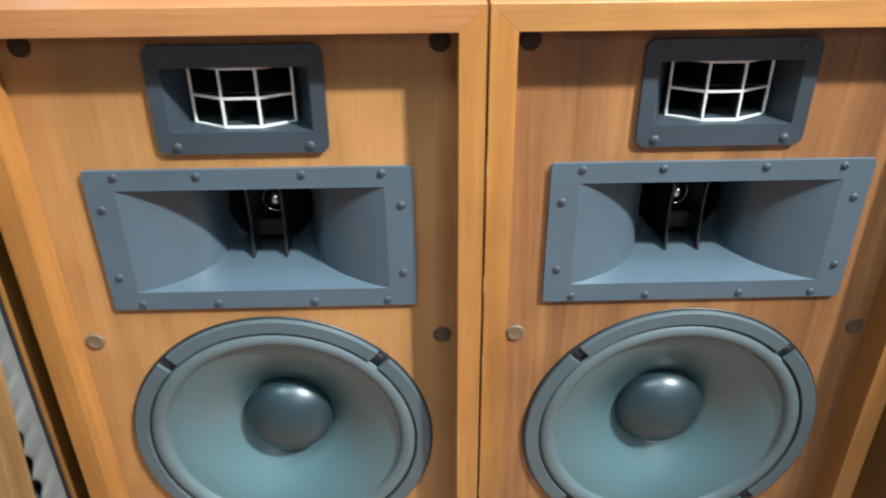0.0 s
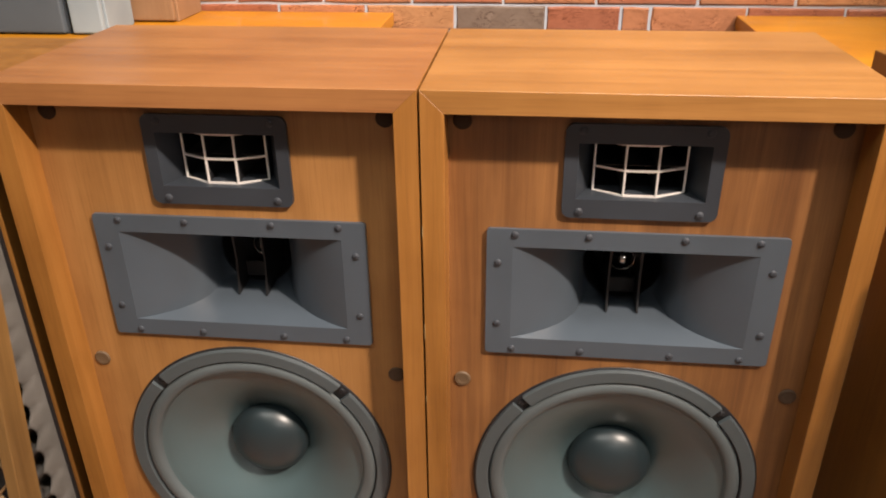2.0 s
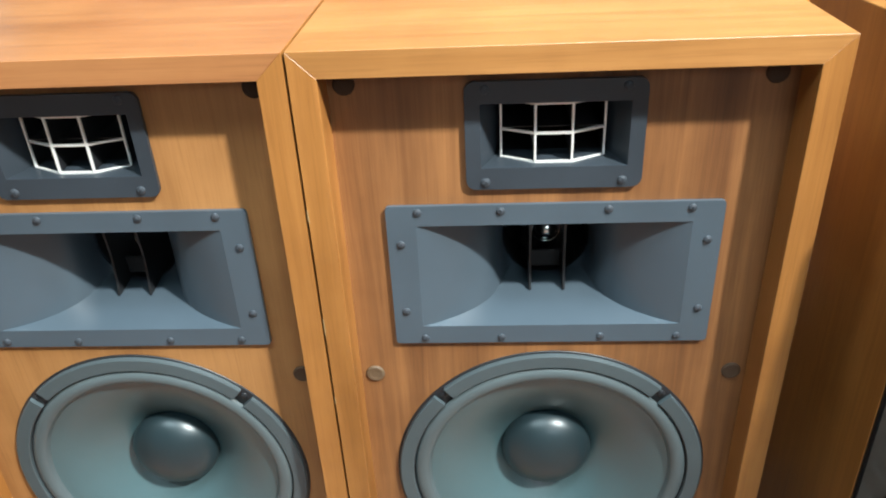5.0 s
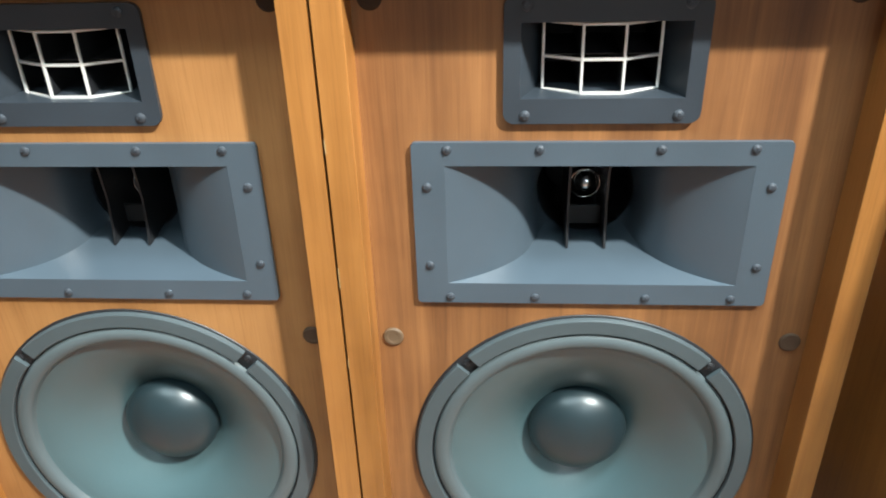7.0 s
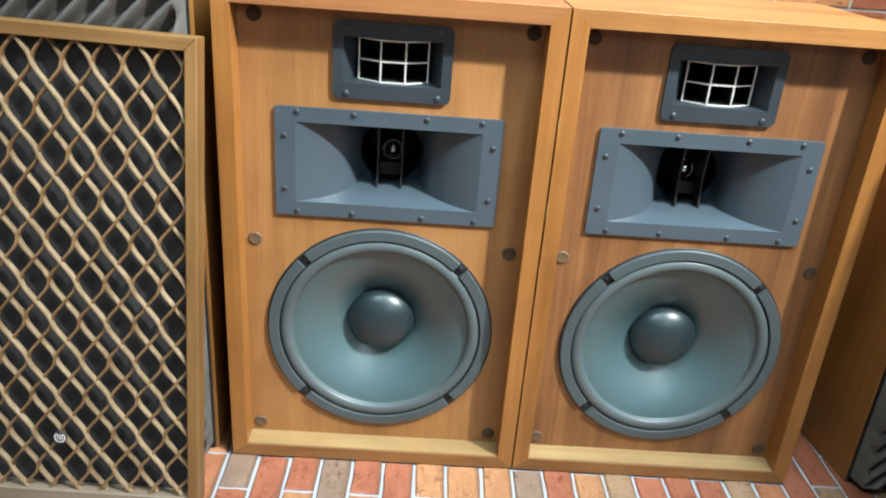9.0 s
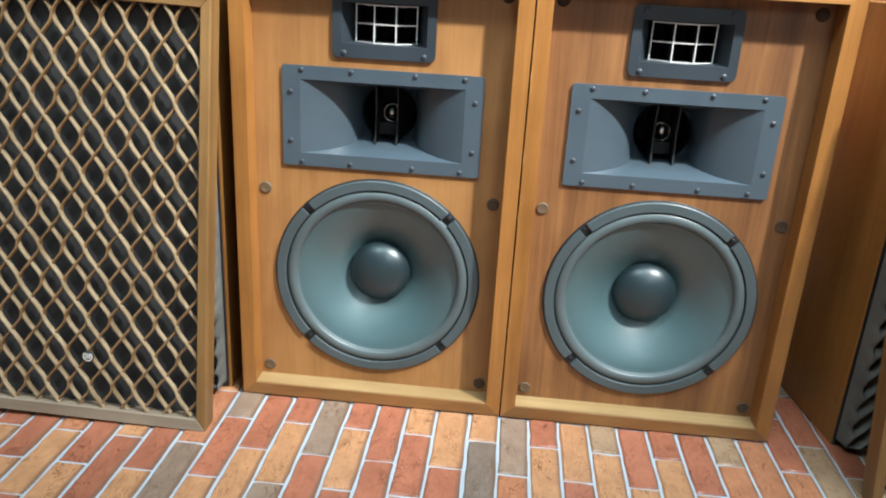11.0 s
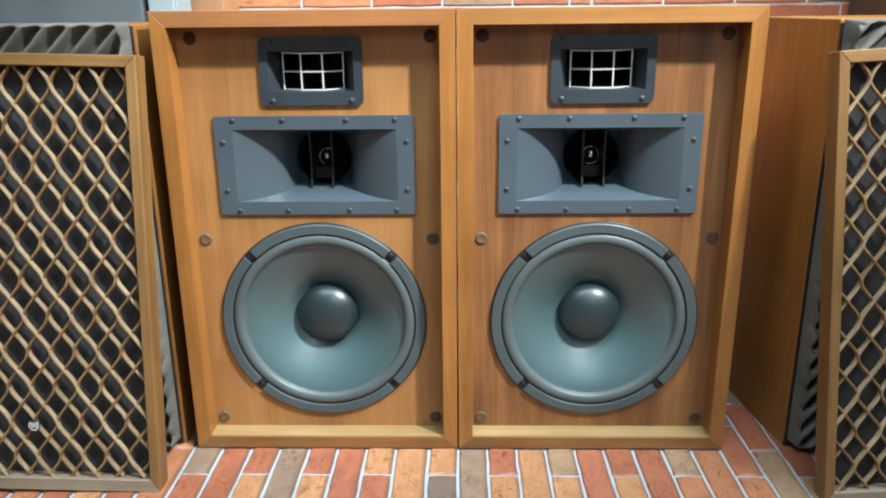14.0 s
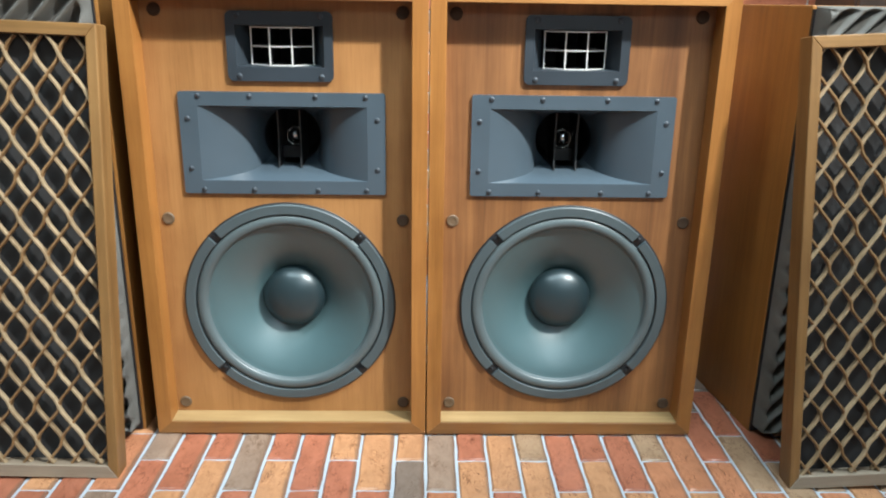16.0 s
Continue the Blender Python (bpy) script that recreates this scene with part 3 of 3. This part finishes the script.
badge = spin([(0.0001, -0.001), (0.0085, -0.001), (0.0095, 0.0), (0.0095, 0.001)], 24)
b1 = part("badge", badge, STEEL_BLACK, g1, "small dark badge with silver marks", at=(-0.1905, 0.0025, 0.1075))
part("badge_mark", spin([(0.0058, -0.0018), (0.0078, -0.0018), (0.0078, -0.0009), (0.0058, -0.0009)], 24, 130, 410, True), SILVER, b1)
for x in (-0.003, 0.0, 0.003):
    part("badge_mark", box((x - 0.0008, -0.0018, -0.003), (x + 0.0008, -0.0009, 0.005)), SILVER, b1)


# ---------------------------------------------------------------- row of cabinets behind, and what stands on them
def rear_cabinet(x0, x1, label):
    c = thing("rear_cabinet", label, "cabinet", ((x0 + x1) / 2, 0.5, 0), group="orange cabinets by the wall")
    w = (x1 - x0) / 2
    part("top_panel", box((-w, -0.16, 0.64), (w, 0.205, 0.662), 0.0015), ORANGE_GLOSS, c, "glossy orange varnished top")
    part("carcass", box((-w + 0.001, -0.158, 0.0), (w - 0.001, 0.204, 0.64), 0.001), BROWN_SIDE, c)


rear_cabinet(-1.02, -0.15, "glossy orange-varnished cabinet against the brick wall")
rear_cabinet(0.462, 1.36, "glossy orange-varnished cabinet against the brick wall")


def upper_box(name, lo, hi, body, front, label):
    c = thing(name, label, "box", ((lo[0] + hi[0]) / 2, (lo[1] + hi[1]) / 2, lo[2]))
    hx, hy, hz = (hi[0] - lo[0]) / 2, (hi[1] - lo[1]) / 2, hi[2] - lo[2]
    part("body", box((-hx, -hy + 0.012, 0), (hx, hy, hz), 0.002), body, c)
    part("front_panel", box((-hx + 0.003, -hy, 0.003), (hx - 0.003, -hy + 0.0122, hz - 0.003), 0.003), front, c)


upper_box("slate_loudspeaker", (-1.0, 0.47, 0.662), (-0.652, 0.68, 1.05), SLATE, SLATE, "dark slate-grey cloth-fronted loudspeaker on a cabinet")
upper_box("pale_grey_box", (-0.645, 0.47, 0.662), (-0.585, 0.57, 1.05), PALE_SLATE, PALE_SLATE, "narrow pale grey-blue box on a cabinet")
upper_box("brown_box", (-0.66, 0.585, 0.662), (-0.515, 0.70, 1.05), DIM_BROWN, DIM_BROWN, "dull brown wooden box on a cabinet")
upper_box("dark_brown_loudspeaker", (0.90, 0.50, 0.662), (1.30, 0.69, 1.05), DARK_BROWN, DARK_BROWN, "dark brown loudspeaker on a cabinet")


# ---------------------------------------------------------------- bricks of the floor and the wall
def brick_shape(a, b, top, e, rnd):
    """A low brick, a by b, with a wandering outline and worn sloping edges about e wide."""
    rim = []
    for x0, y0, x1, y1, n in ((-a, -b, a, -b, 3), (a, -b, a, b, 5), (a, b, -a, b, 3), (-a, b, -a, -b, 5)):
        n = n if abs(x1 - x0) + abs(y1 - y0) > 3 * min(a, b) else 3
        for i in range(n):
            f = i / n
            rim.append((x0 + (x1 - x0) * f + rnd.uniform(-0.0009, 0.0009), y0 + (y1 - y0) * f + rnd.uniform(-0.0009, 0.0009)))
    n = len(rim)
    v = [(x, y, 0.0) for x, y in rim]
    for x, y in rim:
        k = e * rnd.uniform(0.6, 1.5)
        v.append((x - math.copysign(min(k, abs(x)), x) * (abs(x) > a * 0.8), y - math.copysign(min(k, abs(y)), y) * (abs(y) > b * 0.8), top * rnd.uniform(0.9, 1.1)))
    f = [(i, (i + 1) % n, n + (i + 1) % n, n + i) for i in range(n)]
    f.append(tuple(range(n, 2 * n)))
    return v, f


TONES = {"o": (0.425, 0.206, 0.100), "s": (0.390, 0.157, 0.079), "r": (0.320, 0.110, 0.062), "t": (0.300, 0.190, 0.115), "b": (0.225, 0.152, 0.110), "d": (0.160, 0.118, 0.093)}


def lay(parent, cells, a, b, near, to_place, mat_one, mat_many, label):
    """Bricks within the near stretch as parts, each printed in its own tone, the rest joined. A cell: middle, tone letter or blank, half width."""
    rnd = random.Random(7)
    shapes = [brick_shape(a, b, 0.0030, 0.0026, rnd) for _ in range(8)]
    base = Vector(to_place(0, 0, 0))
    meshes = []
    for v, f in shapes:
        me = bpy.data.meshes.new("brick")
        me.from_pydata([tuple(Vector(to_place(x, y, z)) - base) for x, y, z in v], [], f)
        me.materials.append(mat_one)
        meshes.append(me)
    V, F = [], []
    for cx, cy, tone, wide in cells:
        pick = rnd.randrange(8)
        tint = TONES[tone if tone in TONES else rnd.choice("oosrrtbd")]
        if near(cx, cy):
            ob = new("brick", meshes[pick])
            ob.parent, ob.location = parent, to_place(cx, cy, 0)
            ob.scale.x = wide
            shade = rnd.uniform(0.92, 1.08)
            ob.color = (*[c * shade for c in tint], 1)
        else:
            n = len(V)
            v, f = shapes[pick]
            V += [to_place(cx + x, cy + y, z) for x, y, z in v]
            F += [tuple(n + i for i in q) for q in f]
    rest = bpy.data.meshes.new("bricks")
    rest.from_pydata(V, [], F)
    rest.materials.append(mat_many)
    ob = tagged(new("bricks", rest), label, kind="stuff")
    ob.parent = parent


# Tones of the floor's columns from x = -0.80 to 0.64, each from the wall's side towards the shop, in rows of one brick.
FLOOR_TONES = ("rroso srosr rsorb orosr toros sroob osbro brort rrobs robor sbrso rorot orrob orosr torob odros sbsor rostr toror "
               "torso rroob rosor srobs tsort rsoob rstor rtsor rtros").split()
cells = []
for k in range(-int(ROOM_X / FLOOR_PITCH), int(ROOM_X / FLOOR_PITCH)):
    # the paper is in two sheets, with the seam in one wider column
    x = (k + 0.5) * FLOOR_PITCH if k > -2 else -0.0785 if k == -2 else -0.1065 + (k + 2.5) * 0.0498
    y0 = (-0.0355 if k % 2 == 0 else -0.1130) - (0.0 if k > -2 else -0.002)
    for j in range(int(ROOM_Y / FLOOR_LONG), 6):
        y = y0 + (j + 0.5) * FLOOR_LONG
        if y < 0.62:
            c, r = k + 16, 0 - j
            tone = FLOOR_TONES[c][r] if 0 <= c < len(FLOOR_TONES) and 0 <= r < 5 else " "
            cells.append((x, y, tone, 1.14 if k == -2 else 1.0))
lay(floor, cells, (FLOOR_PITCH - JOINT) / 2, (FLOOR_LONG - JOINT) / 2, lambda x, y: abs(x) < 0.95 and -0.55 < y < 0.3, lambda x, y, z: (x, y, z - 0.0025),
    brick_paper("floor_brick", False, "y"), brick_paper("floor_bricks", True, "y"), "printed bricks of the outer floor")
# Tones of the wall's courses from x = -0.70, and the seam's short bricks right of x = 0.27
WALL_TONES = {-1: "srsodosrror", 0: "rorsrsosorr", 1: "oosrtosrsto"}
cells = []
for r in range(-14, 50):
    z = 0.676 + (r + 0.5) * WALL_PITCH
    x, n = -0.7005 - 11 * WALL_LONG - (0.0 if r % 2 else 0.5) * WALL_LONG + (0.004 if r % 2 == 0 else 0.0), 0
    while x < ROOM_X - 0.1:
        w = WALL_LONG
        if x < 0.265 < x + w - 0.004:
            w = 0.314 - x if x < 0.2 else 0.394 - x
            if r % 2:
                cells.append((x + 0.066, z, "r", 0.80))
                cells.append((x + 0.1585, z, "s", 0.28))
            else:
                cells.append((x + w / 2, z, "r", w / WALL_LONG))
        else:
            t = WALL_TONES.get(r, "")
            cells.append((x + w / 2, z, t[n - 11] if 0 <= n - 11 < len(t) else " ", 1.0))
        x, n = x + w, n + 1
cells = [c for c in cells if 0.03 < c[1] < 3.02]
lay(wall_north, cells, (WALL_LONG - JOINT) / 2, (WALL_PITCH - JOINT) / 2, lambda x, z: abs(x) < 1.1 and 0.6 < z < 0.9, lambda x, z, d: (x, WALL_Y - d + 0.0001, z),
    brick_paper("wall_brick", False, "x"), brick_paper("wall_bricks", True, "x"), "printed bricks of the outer wall")
